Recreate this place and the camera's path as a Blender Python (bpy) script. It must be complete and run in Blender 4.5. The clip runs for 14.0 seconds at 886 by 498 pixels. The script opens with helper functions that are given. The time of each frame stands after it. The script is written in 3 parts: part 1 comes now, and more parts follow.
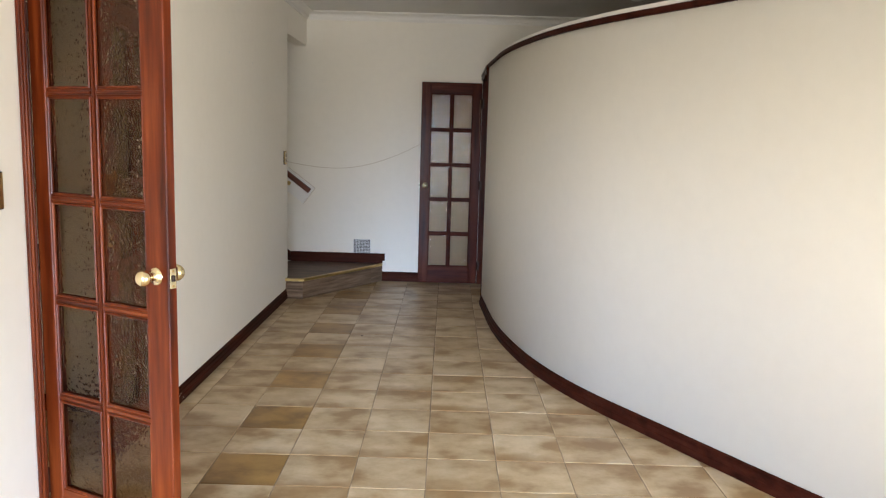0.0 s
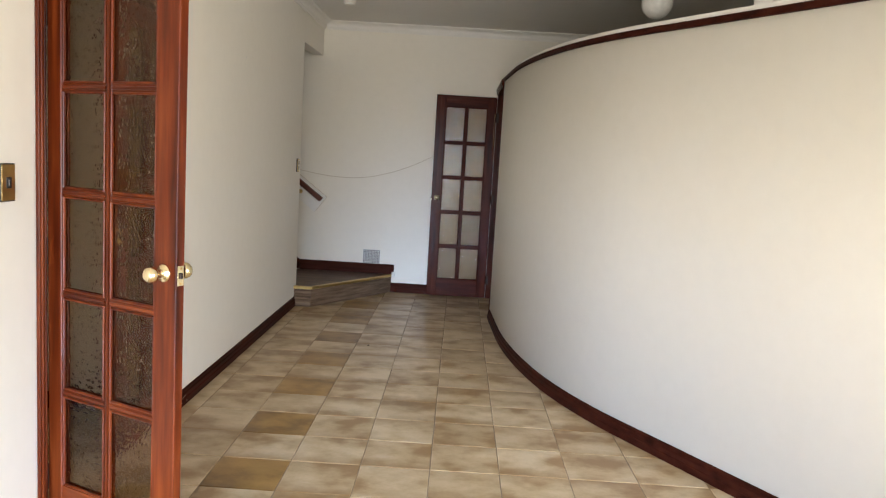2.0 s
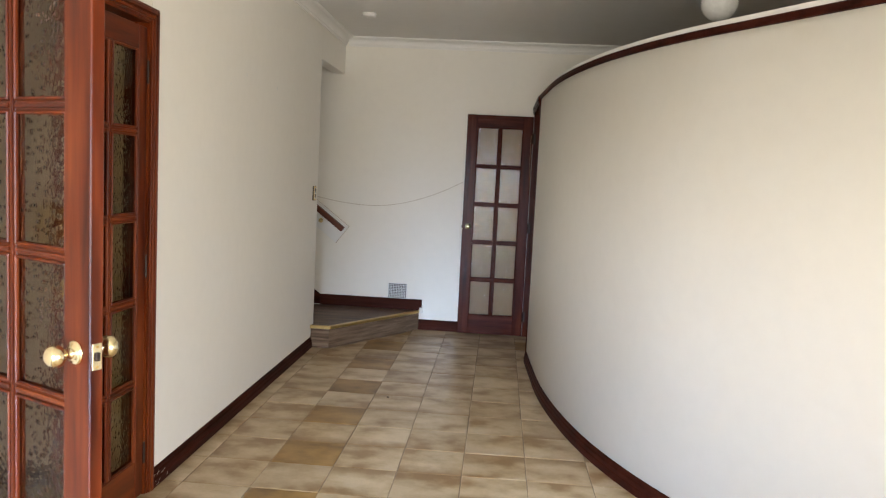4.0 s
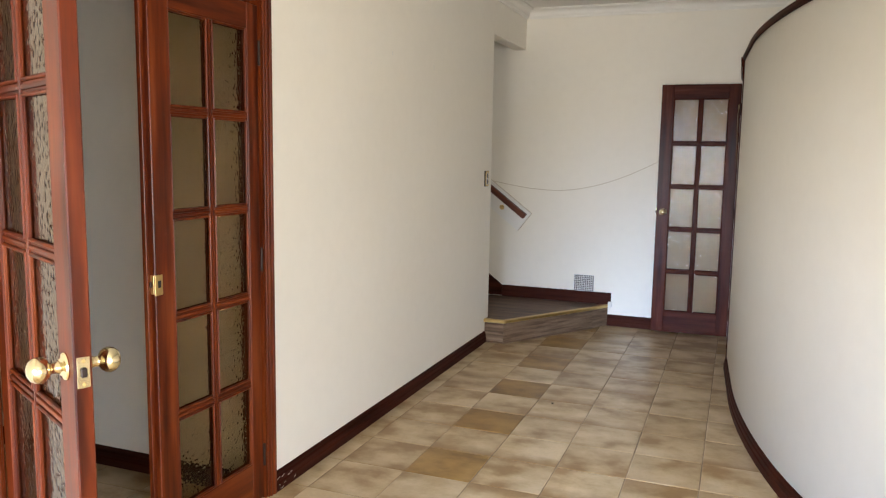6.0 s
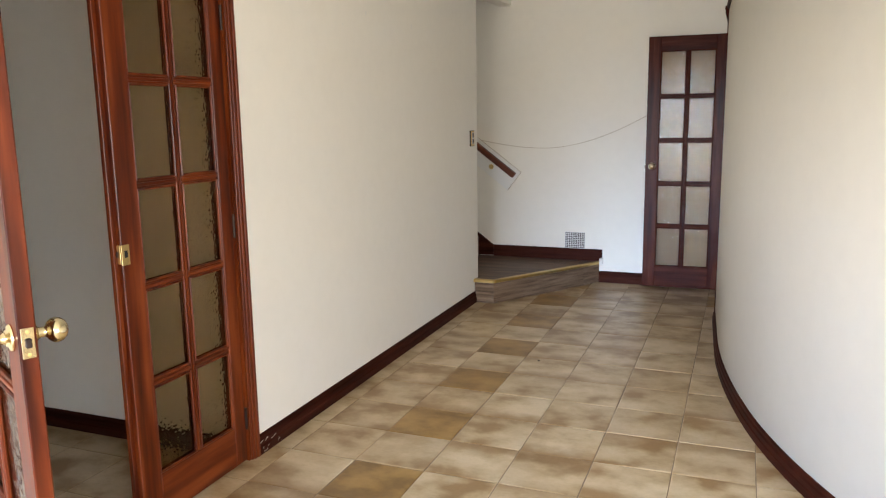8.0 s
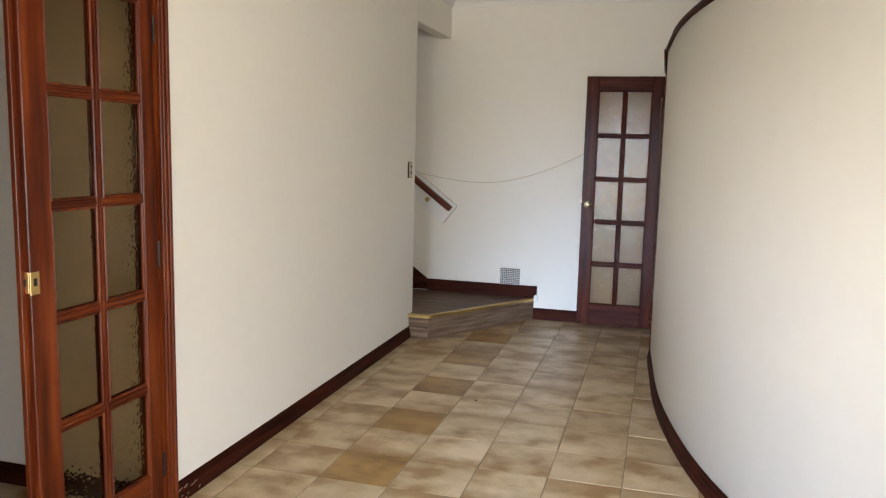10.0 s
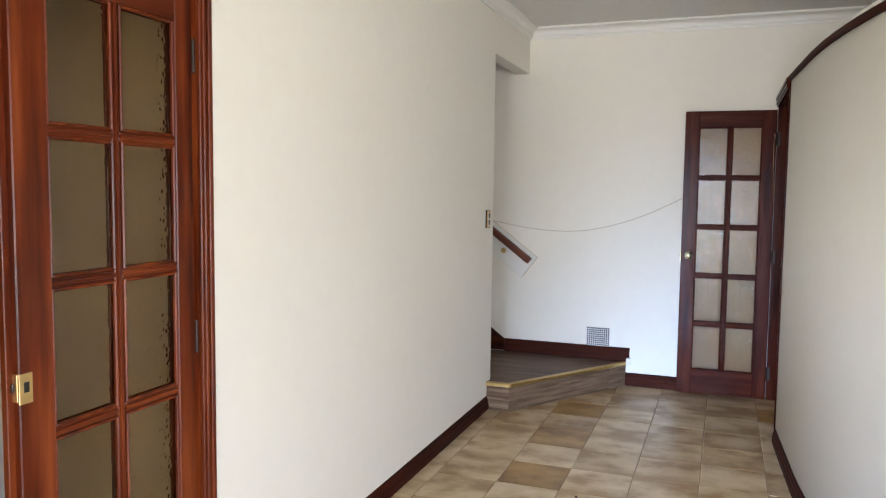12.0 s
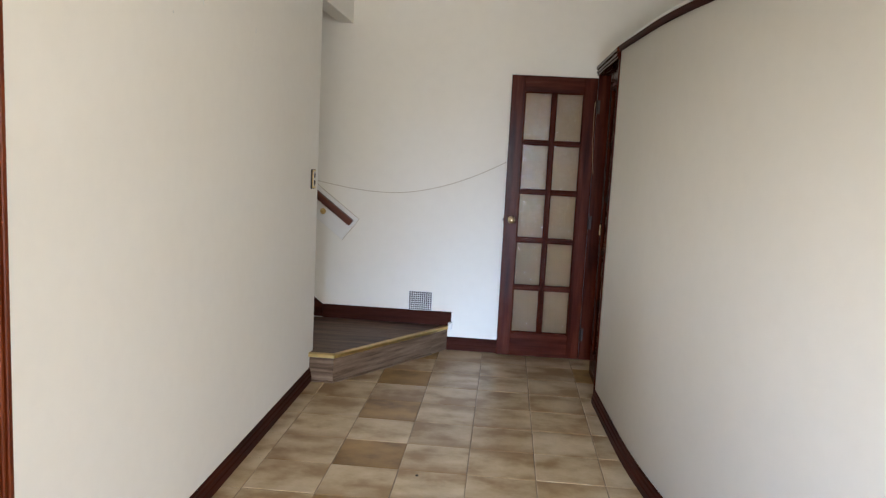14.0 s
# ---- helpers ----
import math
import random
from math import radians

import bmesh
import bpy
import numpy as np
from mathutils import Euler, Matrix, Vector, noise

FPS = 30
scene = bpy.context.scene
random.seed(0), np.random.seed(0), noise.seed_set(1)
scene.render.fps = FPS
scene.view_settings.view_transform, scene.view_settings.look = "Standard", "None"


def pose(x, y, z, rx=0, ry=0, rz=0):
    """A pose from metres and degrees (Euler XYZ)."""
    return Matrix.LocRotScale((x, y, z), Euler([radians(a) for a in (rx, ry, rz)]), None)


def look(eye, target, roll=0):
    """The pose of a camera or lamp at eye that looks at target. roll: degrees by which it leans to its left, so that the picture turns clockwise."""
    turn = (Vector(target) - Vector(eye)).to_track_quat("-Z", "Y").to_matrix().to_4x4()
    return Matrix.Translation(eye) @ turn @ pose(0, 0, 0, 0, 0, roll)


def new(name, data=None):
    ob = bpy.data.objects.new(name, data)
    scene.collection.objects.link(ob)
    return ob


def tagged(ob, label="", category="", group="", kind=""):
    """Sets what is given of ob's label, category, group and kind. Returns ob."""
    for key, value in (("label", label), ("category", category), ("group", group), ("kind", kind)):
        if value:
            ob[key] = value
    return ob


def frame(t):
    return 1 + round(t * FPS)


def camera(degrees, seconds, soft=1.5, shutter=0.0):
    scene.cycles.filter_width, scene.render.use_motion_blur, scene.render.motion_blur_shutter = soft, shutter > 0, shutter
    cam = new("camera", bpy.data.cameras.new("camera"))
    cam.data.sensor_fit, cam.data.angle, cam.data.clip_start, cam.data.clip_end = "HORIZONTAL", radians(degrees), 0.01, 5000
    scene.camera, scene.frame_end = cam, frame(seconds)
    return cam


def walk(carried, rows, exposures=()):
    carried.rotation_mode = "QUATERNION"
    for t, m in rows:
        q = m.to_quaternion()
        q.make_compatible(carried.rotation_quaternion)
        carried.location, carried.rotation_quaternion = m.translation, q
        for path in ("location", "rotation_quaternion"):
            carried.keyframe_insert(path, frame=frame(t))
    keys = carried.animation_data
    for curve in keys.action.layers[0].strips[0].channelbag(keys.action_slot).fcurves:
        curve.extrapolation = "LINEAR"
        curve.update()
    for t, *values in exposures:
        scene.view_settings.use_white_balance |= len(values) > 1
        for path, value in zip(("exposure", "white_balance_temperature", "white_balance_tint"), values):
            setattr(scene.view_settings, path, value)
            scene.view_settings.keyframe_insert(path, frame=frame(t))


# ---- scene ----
cam = camera(60.3, 14.0, soft=1.2, shutter=0.3)
PATH = [
    (0, (1.454, 0.076, 1.481), (1.449, 2.056, 1.199), 1.6),
    (0.5, (1.447, 0.067, 1.486), (1.427, 2.051, 1.233), 2.4),
    (1, (1.45, 0.054, 1.48), (1.427, 2.04, 1.242), 2.3),
    (1.5, (1.467, 0.052, 1.478), (1.445, 2.037, 1.241), 2.7),
    (2, (1.454, 0.095, 1.447), (1.422, 2.08, 1.205), 3.4),
    (2.5, (1.409, 0.189, 1.469), (1.366, 2.173, 1.219), 4.1),
    (4.8, (1.563, 1.098, 1.484), (1.314, 3.075, 1.314), 2.4),
    (5, (1.571, 1.159, 1.478), (1.274, 3.129, 1.3), 2.6),
    (5.5, (1.66, 1.272, 1.465), (1.117, 3.185, 1.245), 1.9),
    (6, (1.807, 1.333, 1.472), (1.094, 3.185, 1.224), 0.9),
    (6.5, (1.872, 1.356, 1.456), (1.137, 3.19, 1.148), 0.3),
    (7, (1.893, 1.372, 1.466), (1.154, 3.198, 1.114), -0.1),
    (7.2, (1.921, 1.365, 1.472), (1.177, 3.186, 1.112), -0.4),
    (9.3, (1.95, 1.434, 1.457), (1.284, 3.3, 1.181), -1.3),
    (9.5, (1.955, 1.436, 1.461), (1.302, 3.309, 1.197), -1.0),
    (10, (1.815, 1.506, 1.453), (1.272, 3.413, 1.191), 1.4),
    (10.5, (1.634, 1.63, 1.47), (1.176, 3.56, 1.211), 1.8),
    (11, (1.546, 1.753, 1.456), (1.047, 3.673, 1.204), 1.1),
    (11.5, (1.518, 1.965, 1.48), (0.859, 3.843, 1.286), 0.4),
    (12, (1.472, 2.094, 1.477), (0.781, 3.965, 1.322), 0.7),
    (12.5, (1.371, 2.213, 1.488), (0.91, 4.154, 1.344), 1.9),
    (13, (1.28, 2.278, 1.526), (1.065, 4.259, 1.355), 2.7),
    (13.5, (1.203, 2.309, 1.524), (1.071, 4.293, 1.306), 2.9),
    (14, (1.174, 2.332, 1.509), (1.021, 4.309, 1.249), 2.9),
]
walk(cam, [(t, look(eye, target, roll)) for t, eye, target, roll in PATH], [(0, -0.55, 6080, 10), (2.5, -0.52, 6150, 10), (5, -0.20, 6050, 10), (6.5, -0.09, 6150, 10), (9.5, -0.18, 6080, 10), (10.5, -0.17, 6130, 10), (11.5, 0.16, 5780, 10), (12.5, 0.07, 5580, 10), (13, -0.24, 5880, 10), (13.5, -0.26, 5900, 10), (14, -0.15, 5850, 10)])

# ---- light ----
world = bpy.data.worlds.new("sky")
scene.world = world
world.use_nodes = True
wn = world.node_tree.nodes
sky = wn.new("ShaderNodeTexSky")
sky.sky_type = "NISHITA"
sky.sun_disc = False
sky.sun_elevation = radians(46)
sky.sun_rotation = radians(107)
wn["Background"].inputs["Strength"].default_value = 0.12
world.node_tree.links.new(sky.outputs[0], wn["Background"].inputs["Color"])

sun = new("sun", bpy.data.lights.new("sun", "SUN"))
sun.data.energy = 5.0
sun.data.angle = radians(0.5)
sun.data.color = (1.0, 0.93, 0.82)
sun.matrix_world = look((8.0, -3.0, 6.6), (2.0, -1.2, 0))

SKY_COOL = (0.52, 0.70, 1.0)      # open sky
SKY_WARM = (1.0, 0.92, 0.785)      # sky with sunlit surroundings


def window_lamp(place, way, w, h, power, tilt, spread, colour):
    """The outdoor light in one of the openings beside and behind the walk."""
    la = new("window_light", bpy.data.lights.new("window_light", "AREA"))
    la.data.shape = "RECTANGLE"
    la.data.size, la.data.size_y, la.data.spread = w, h, radians(spread)
    la.data.energy, la.data.color = power, colour
    la.matrix_world = look(place, Vector(place) + Vector((*way, 0)).normalized() * math.cos(radians(tilt)) - Vector((0, 0, math.sin(radians(tilt)))))
    return la


window_lamp((1.2, -4.95, 1.2), (0.0, 1), 2.1, 2.1, 300, 22, 46, SKY_COOL)
window_lamp((1.2, -4.93, 0.9), (0.0, 1), 2.1, 1.4, 135, -16, 112, SKY_WARM)      # sunlit paving thrown upwards
window_lamp((5.15, -1.9, 1.3), (-1, 0.9), 3.8, 1.8, 65, 26, 62, SKY_COOL)
window_lamp((5.13, -1.9, 0.9), (-1, 0.75), 3.8, 1.4, 185, -11, 128, SKY_WARM)

# ---- materials ----
M = {}


def material(name):
    m = bpy.data.materials.new(name)
    m.use_nodes = True
    M[name] = m
    return m, m.node_tree.nodes, m.node_tree.links, m.node_tree.nodes["Principled BSDF"]


def coords(n, l, scale=(1, 1, 1), per_object=False):
    tc = n.new("ShaderNodeTexCoord")
    mp = n.new("ShaderNodeMapping")
    mp.inputs["Scale"].default_value = scale
    l.new(tc.outputs["Object"], mp.inputs["Vector"])
    if per_object:
        oi = n.new("ShaderNodeObjectInfo")
        mul = n.new("ShaderNodeMath")
        mul.operation = "MULTIPLY"
        mul.inputs[1].default_value = 37.0
        l.new(oi.outputs["Random"], mul.inputs[0])
        l.new(mul.outputs[0], mp.inputs["Location"])
    return mp.outputs[0]


def noise_tex(n, l, vec, scale, detail=4, rough=0.55):
    t = n.new("ShaderNodeTexNoise")
    t.inputs["Scale"].default_value = scale
    t.inputs["Detail"].default_value = detail
    t.inputs["Roughness"].default_value = rough
    l.new(vec, t.inputs["Vector"])
    return t.outputs["Fac"]


def ramp(n, l, fac, stops):
    r = n.new("ShaderNodeValToRGB")
    e = r.color_ramp.elements
    while len(e) < len(stops):
        e.new(0.5)
    for el, (p, c) in zip(e, stops):
        el.position, el.color = p, (*c, 1)
    l.new(fac, r.inputs["Fac"])
    return r.outputs["Color"]


def mix(n, l, fac, a, b, mode="MIX"):
    m = n.new("ShaderNodeMix")
    m.data_type, m.blend_type = "RGBA", mode
    for sock, v in ((m.inputs[0], fac), (m.inputs[6], a), (m.inputs[7], b)):
        if isinstance(v, (int, float)):
            sock.default_value = v
        elif isinstance(v, tuple):
            sock.default_value = (*v, 1)
        else:
            l.new(v, sock)
    return m.outputs[2]


def bump(n, l, bsdf, height, strength, dist):
    b = n.new("ShaderNodeBump")
    b.inputs["Strength"].default_value = strength
    b.inputs["Distance"].default_value = dist
    l.new(height, b.inputs["Height"])
    l.new(b.outputs[0], bsdf.inputs["Normal"])


def paint(name, col, dirt, rough, grain=90):
    m, n, l, p = material(name)
    v = coords(n, l)
    big = noise_tex(n, l, v, 1.3, 3)
    fine = noise_tex(n, l, v, 14, 5)
    c = ramp(n, l, big, [(0.35, dirt), (0.62, col)])
    c2 = ramp(n, l, fine, [(0.3, tuple(x * 0.965 for x in col)), (0.6, col)])
    l.new(mix(n, l, 0.5, c, c2), p.inputs["Base Color"])
    p.inputs["Roughness"].default_value = rough
    bump(n, l, p, noise_tex(n, l, v, grain, 4), 0.12, 0.002)


paint("wall_paint", (0.856, 0.817, 0.735), (0.836, 0.792, 0.705), 0.6)
paint("ceiling_paint", (0.78, 0.76, 0.72), (0.74, 0.72, 0.68), 0.75)
paint("white_paint", (0.82, 0.80, 0.76), (0.78, 0.76, 0.71), 0.45)


def timber(name, dark, mid, light, stretch, rough=0.34, coat=0.06, spec=0.3, grain=0.16):
    """Varnished timber with its grain along the axis that stretch leaves short."""
    m, n, l, p = material(name)
    v = coords(n, l, stretch, per_object=True)
    a = noise_tex(n, l, v, 2.6, 4, 0.5)
    b = noise_tex(n, l, v, 24, 3)
    col = ramp(n, l, a, [(0.30, dark), (0.5, mid), (0.72, light)])
    streak = ramp(n, l, b, [(0.32, (0.62, 0.57, 0.54)), (0.6, (1, 1, 1))])
    l.new(mix(n, l, grain, col, streak, "MULTIPLY"), p.inputs["Base Color"])
    rr = n.new("ShaderNodeMapRange")
    rr.inputs["To Min"].default_value, rr.inputs["To Max"].default_value = rough - 0.06, rough + 0.14
    l.new(a, rr.inputs["Value"])
    l.new(rr.outputs[0], p.inputs["Roughness"])
    p.inputs["Coat Weight"].default_value = coat
    p.inputs["Specular IOR Level"].default_value = spec
    p.inputs["Coat Roughness"].default_value = 0.16
    bump(n, l, p, b, 0.08, 0.002)


RED = ((0.038, 0.005, 0.0012), (0.112, 0.018, 0.003), (0.205, 0.044, 0.009))
BROWN = ((0.018, 0.004, 0.002), (0.040, 0.009, 0.005), (0.060, 0.015, 0.008))
UP, ACROSS, ALONG = (9, 9, 0.7), (0.7, 9, 9), (9, 0.7, 9)
timber("red_timber_up", *RED, UP, 0.32, 0.05, 0.22, 0.11)
timber("red_timber_across", *RED, ACROSS, 0.32, 0.05, 0.22, 0.11)
# darker tones than RED, for the inner doorway's doors and frame
DOOR = ((0.022, 0.0035, 0.0015), (0.052, 0.009, 0.0035), (0.09, 0.019, 0.008))
timber("dark_timber_up", *DOOR, UP, 0.20, 0.0, 0.05)
timber("dark_timber_across", *DOOR, ACROSS, 0.20, 0.0, 0.05)
timber("skirting_timber", *BROWN, ALONG, 0.5, 0.0, 0.06)
timber("skirting_timber_across", *BROWN, ACROSS, 0.5, 0.0, 0.06)
timber("rail_timber", (0.06, 0.018, 0.01), (0.13, 0.036, 0.018), (0.19, 0.06, 0.03), ACROSS)
LAM = ((0.075, 0.044, 0.030), (0.165, 0.105, 0.072), (0.27, 0.18, 0.125))
timber("laminate_boards", *LAM, (0.8, 9, 9), 0.42, 0.0, 0.2, 0.6)
LAM2 = ((0.085, 0.052, 0.031), (0.175, 0.115, 0.072), (0.26, 0.18, 0.12))
timber("laminate_riser", *LAM2, (1.3, 1.3, 20), 0.5, 0.0, 0.2, 0.6)


def metal(name, col, rough):
    m, n, l, p = material(name)
    v = coords(n, l)
    p.inputs["Metallic"].default_value = 1
    l.new(ramp(n, l, noise_tex(n, l, v, 30, 3), [(0.3, tuple(x * 0.8 for x in col)), (0.65, col)]), p.inputs["Base Color"])
    rr = n.new("ShaderNodeMapRange")
    rr.inputs["To Min"].default_value, rr.inputs["To Max"].default_value = rough * 0.7, rough * 1.5
    l.new(noise_tex(n, l, v, 60, 3), rr.inputs["Value"])
    l.new(rr.outputs[0], p.inputs["Roughness"])


metal("brass", (0.87, 0.75, 0.47), 0.15)
metal("aged_brass", (0.72, 0.53, 0.22), 0.36)
metal("dark_hinge_shaded_bolt", (0.06, 0.045, 0.04), 0.45)


def plain(name, col, rough, spec=0.5):
    m, n, l, p = material(name)
    v = coords(n, l)
    l.new(ramp(n, l, noise_tex(n, l, v, 40, 3), [(0.3, tuple(x * 0.88 for x in col)), (0.65, col)]), p.inputs["Base Color"])
    p.inputs["Roughness"].default_value = rough
    p.inputs["Specular IOR Level"].default_value = spec


plain("black_plastic_hole_shade", (0.012, 0.011, 0.010), 0.35)
plain("white_plastic", (0.80, 0.79, 0.75), 0.35)
plain("opal_glass", (0.84, 0.83, 0.79), 0.12)
plain("vent_white", (0.78, 0.77, 0.75), 0.5)
plain("vent_hole_shade", (0.015, 0.014, 0.013), 0.8)
plain("cord_white", (0.60, 0.52, 0.42), 0.6)
plain("strand_shadow_tan", (0.42, 0.28, 0.15), 0.6)
plain("grout", (0.25, 0.19, 0.13), 0.9)
plain("carpet_dark", (0.09, 0.075, 0.06), 0.95)
plain("soil_speck", (0.02, 0.015, 0.012), 0.9)
plain("outside_paving", (0.36, 0.33, 0.28), 0.9)

def pressed(name, col, ior, strength, dist, scale):
    """Patterned obscure glass: rounded droplets pressed into the sheet."""
    m, n, l, p = material(name)
    v = coords(n, l)
    vo = n.new("ShaderNodeTexVoronoi")
    vo.inputs["Scale"].default_value = scale
    vo.inputs["Randomness"].default_value = 1.0
    l.new(v, vo.inputs["Vector"])
    drop = n.new("ShaderNodeMapRange")
    drop.interpolation_type = "SMOOTHSTEP"
    drop.inputs["From Min"].default_value, drop.inputs["From Max"].default_value = 0.46, 0.0
    l.new(vo.outputs["Distance"], drop.inputs["Value"])
    ad = n.new("ShaderNodeMath")
    ad.operation = "MULTIPLY_ADD"
    ad.inputs[1].default_value = 0.35
    l.new(noise_tex(n, l, v, scale * 0.8, 3), ad.inputs[0])
    l.new(drop.outputs[0], ad.inputs[2])
    p.inputs["Base Color"].default_value = (*col, 1)
    p.inputs["Transmission Weight"].default_value = 1.0
    p.inputs["Roughness"].default_value = 0.05
    p.inputs["IOR"].default_value = ior
    bump(n, l, p, ad.outputs[0], strength, dist)


pressed("pressed_glass", (0.64, 0.52, 0.36), 1.25, 0.37, 0.004, 52)
pressed("hammered_glass", (0.60, 0.50, 0.38), 1.31, 0.9, 0.006, 48)


def tile_material(name, light, mid, brown, singly=True):
    """Glazed ceramic with brown clouds that gather along some edges of each tile."""
    m, n, l, p = material(name)
    v = coords(n, l, (1.0, 1.25, 1.0), per_object=True)
    cloud = noise_tex(n, l, v, 4.6, 4, 0.5)
    col = ramp(n, l, cloud, [(0.36, light), (0.50, mid), (0.64, brown)])
    tc = n.new("ShaderNodeTexCoord")
    sx = n.new("ShaderNodeSeparateXYZ")
    l.new(tc.outputs["Object"], sx.inputs[0])
    edge = n.new("ShaderNodeMapRange")
    edge.inputs["From Min"].default_value, edge.inputs["From Max"].default_value = 0.04, 0.175
    edge.interpolation_type = "SMOOTHSTEP"
    wob2 = n.new("ShaderNodeMath")
    wob2.operation = "MULTIPLY_ADD"
    wob2.inputs[1].default_value = 0.16
    l.new(noise_tex(n, l, v, 9, 3), wob2.inputs[0])
    sub = n.new("ShaderNodeMath")
    sub.inputs[1].default_value = -0.08
    l.new(sx.outputs["Y"], sub.inputs[0])
    l.new(sub.outputs[0], wob2.inputs[2])
    l.new(wob2.outputs[0], edge.inputs["Value"])
    oi = n.new("ShaderNodeObjectInfo")
    amount = n.new("ShaderNodeMath")
    amount.operation = "MULTIPLY"
    l.new(edge.outputs[0], amount.inputs[0])
    l.new(oi.outputs["Random"], amount.inputs[1])
    if singly:
        col = mix(n, l, amount.outputs[0], col, brown)
        firing = n.new("ShaderNodeMath")
        firing.operation = "PINGPONG"
        firing.inputs[1].default_value = 0.137
        l.new(oi.outputs["Random"], firing.inputs[0])
        tone = n.new("ShaderNodeMapRange")
        tone.inputs["From Max"].default_value = 0.137
        l.new(firing.outputs[0], tone.inputs["Value"])
        shade = ramp(n, l, tone.outputs[0], [(0.0, (0.84, 0.81, 0.77)), (1.0, (1, 1, 1))])
        col = mix(n, l, 1.0, col, shade, "MULTIPLY")
    else:
        island = n.new("ShaderNodeNewGeometry")
        shade = ramp(n, l, island.outputs["Random Per Island"], [(0.0, (0.86, 0.84, 0.80)), (1.0, (1, 1, 1))])
        col = mix(n, l, 1.0, col, shade, "MULTIPLY")
    speck = ramp(n, l, noise_tex(n, l, v, 60, 4), [(0.3, (0.88, 0.86, 0.83)), (0.55, (1, 1, 1))])
    l.new(mix(n, l, 0.6, col, speck, "MULTIPLY"), p.inputs["Base Color"])
    p.inputs["Roughness"].default_value = 0.33
    p.inputs["Specular IOR Level"].default_value = 0.45
    bump(n, l, p, noise_tex(n, l, v, 24, 3), 0.10, 0.003)


tile_material("glazed_tile", (0.68, 0.545, 0.36), (0.55, 0.415, 0.24), (0.34, 0.21, 0.092))
tile_material("glazed_tile_field", (0.68, 0.545, 0.36), (0.55, 0.415, 0.24), (0.34, 0.21, 0.092), False)
tile_material("brown_tile", (0.44, 0.265, 0.082), (0.345, 0.197, 0.055), (0.20, 0.106, 0.028))


# ---- building helpers ----
def part(name, bm, mat, parent=None, label="", smooth=False):
    me = bpy.data.meshes.new(name)
    bm.to_mesh(me)
    bm.free()
    me.materials.append(M[mat])
    if smooth:
        for f in me.polygons:
            f.use_smooth = True
    ob = new(name, me)
    if parent:
        ob.parent = parent
    return tagged(ob, label)


def structure(name, bm, mat, label, category="", smooth=False):
    return tagged(part(name, bm, mat, None, label, smooth), label, category, "", "structure")


def thing(name, label, category, m=Matrix(), group=""):
    ob = new(name)
    ob.empty_display_size = 0.1
    ob.matrix_basis = m
    return tagged(ob, label, category, group)


def add_box(bm, x0, x1, y0, y1, z0, z1, bevel=0.0, seg=2):
    r = bmesh.ops.create_cube(bm, size=1)
    bmesh.ops.transform(bm, verts=r["verts"], matrix=Matrix.Translation(((x0 + x1) / 2, (y0 + y1) / 2, (z0 + z1) / 2)) @ Matrix.Diagonal((x1 - x0, y1 - y0, z1 - z0, 1)))
    if bevel:
        es = {e for v in r["verts"] for e in v.link_edges}
        bmesh.ops.bevel(bm, geom=list(es), offset=bevel, segments=seg, profile=0.6, affect="EDGES")
    return bm


def box(x0, x1, y0, y1, z0, z1, bevel=0.0, seg=2):
    return add_box(bmesh.new(), x0, x1, y0, y1, z0, z1, bevel, seg)


def lathe(profile, steps=32):
    """A turned shape round z from (radius, height) pairs."""
    bm = bmesh.new()
    rings = []
    for r, z in profile:
        if r < 1e-6:
            rings.append([bm.verts.new((0, 0, z))])
        else:
            rings.append([bm.verts.new((r * math.cos(2 * math.pi * i / steps), r * math.sin(2 * math.pi * i / steps), z)) for i in range(steps)])
    for a, b in zip(rings, rings[1:]):
        for i in range(steps):
            j = (i + 1) % steps
            q = [a[i % len(a)], a[j % len(a)], b[j % len(b)], b[i % len(b)]]
            q = list(dict.fromkeys(q))
            if len(q) > 2:
                bm.faces.new(q)
    bmesh.ops.recalc_face_normals(bm, faces=bm.faces)
    return bm


def sweep(line, profile, closed=True):
    """Carries a profile of (out, up) along a flat line of (x, y, out_x, out_y) stations."""
    bm = bmesh.new()
    rings = [[bm.verts.new((x + ox * o, y + oy * o, u)) for o, u in profile] for x, y, ox, oy in line]
    k = len(profile)
    for a, b in zip(rings, rings[1:]):
        for i in range(k if closed else k - 1):
            j = (i + 1) % k
            bm.faces.new((a[i], a[j], b[j], b[i]))
    if closed:
        bm.faces.new(rings[0][::-1])
        bm.faces.new(rings[-1])
    bmesh.ops.recalc_face_normals(bm, faces=bm.faces)
    return bm


def prism(poly, z0, z1, bevel=0.0):
    bm = bmesh.new()
    lo = [bm.verts.new((x, y, z0)) for x, y in poly]
    hi = [bm.verts.new((x, y, z1)) for x, y in poly]
    bm.faces.new(lo[::-1])
    bm.faces.new(hi)
    for i in range(len(poly)):
        j = (i + 1) % len(poly)
        bm.faces.new((lo[i], lo[j], hi[j], hi[i]))
    bmesh.ops.recalc_face_normals(bm, faces=bm.faces)
    if bevel:
        bmesh.ops.bevel(bm, geom=list(bm.edges), offset=bevel, segments=1, affect="EDGES")
    return bm


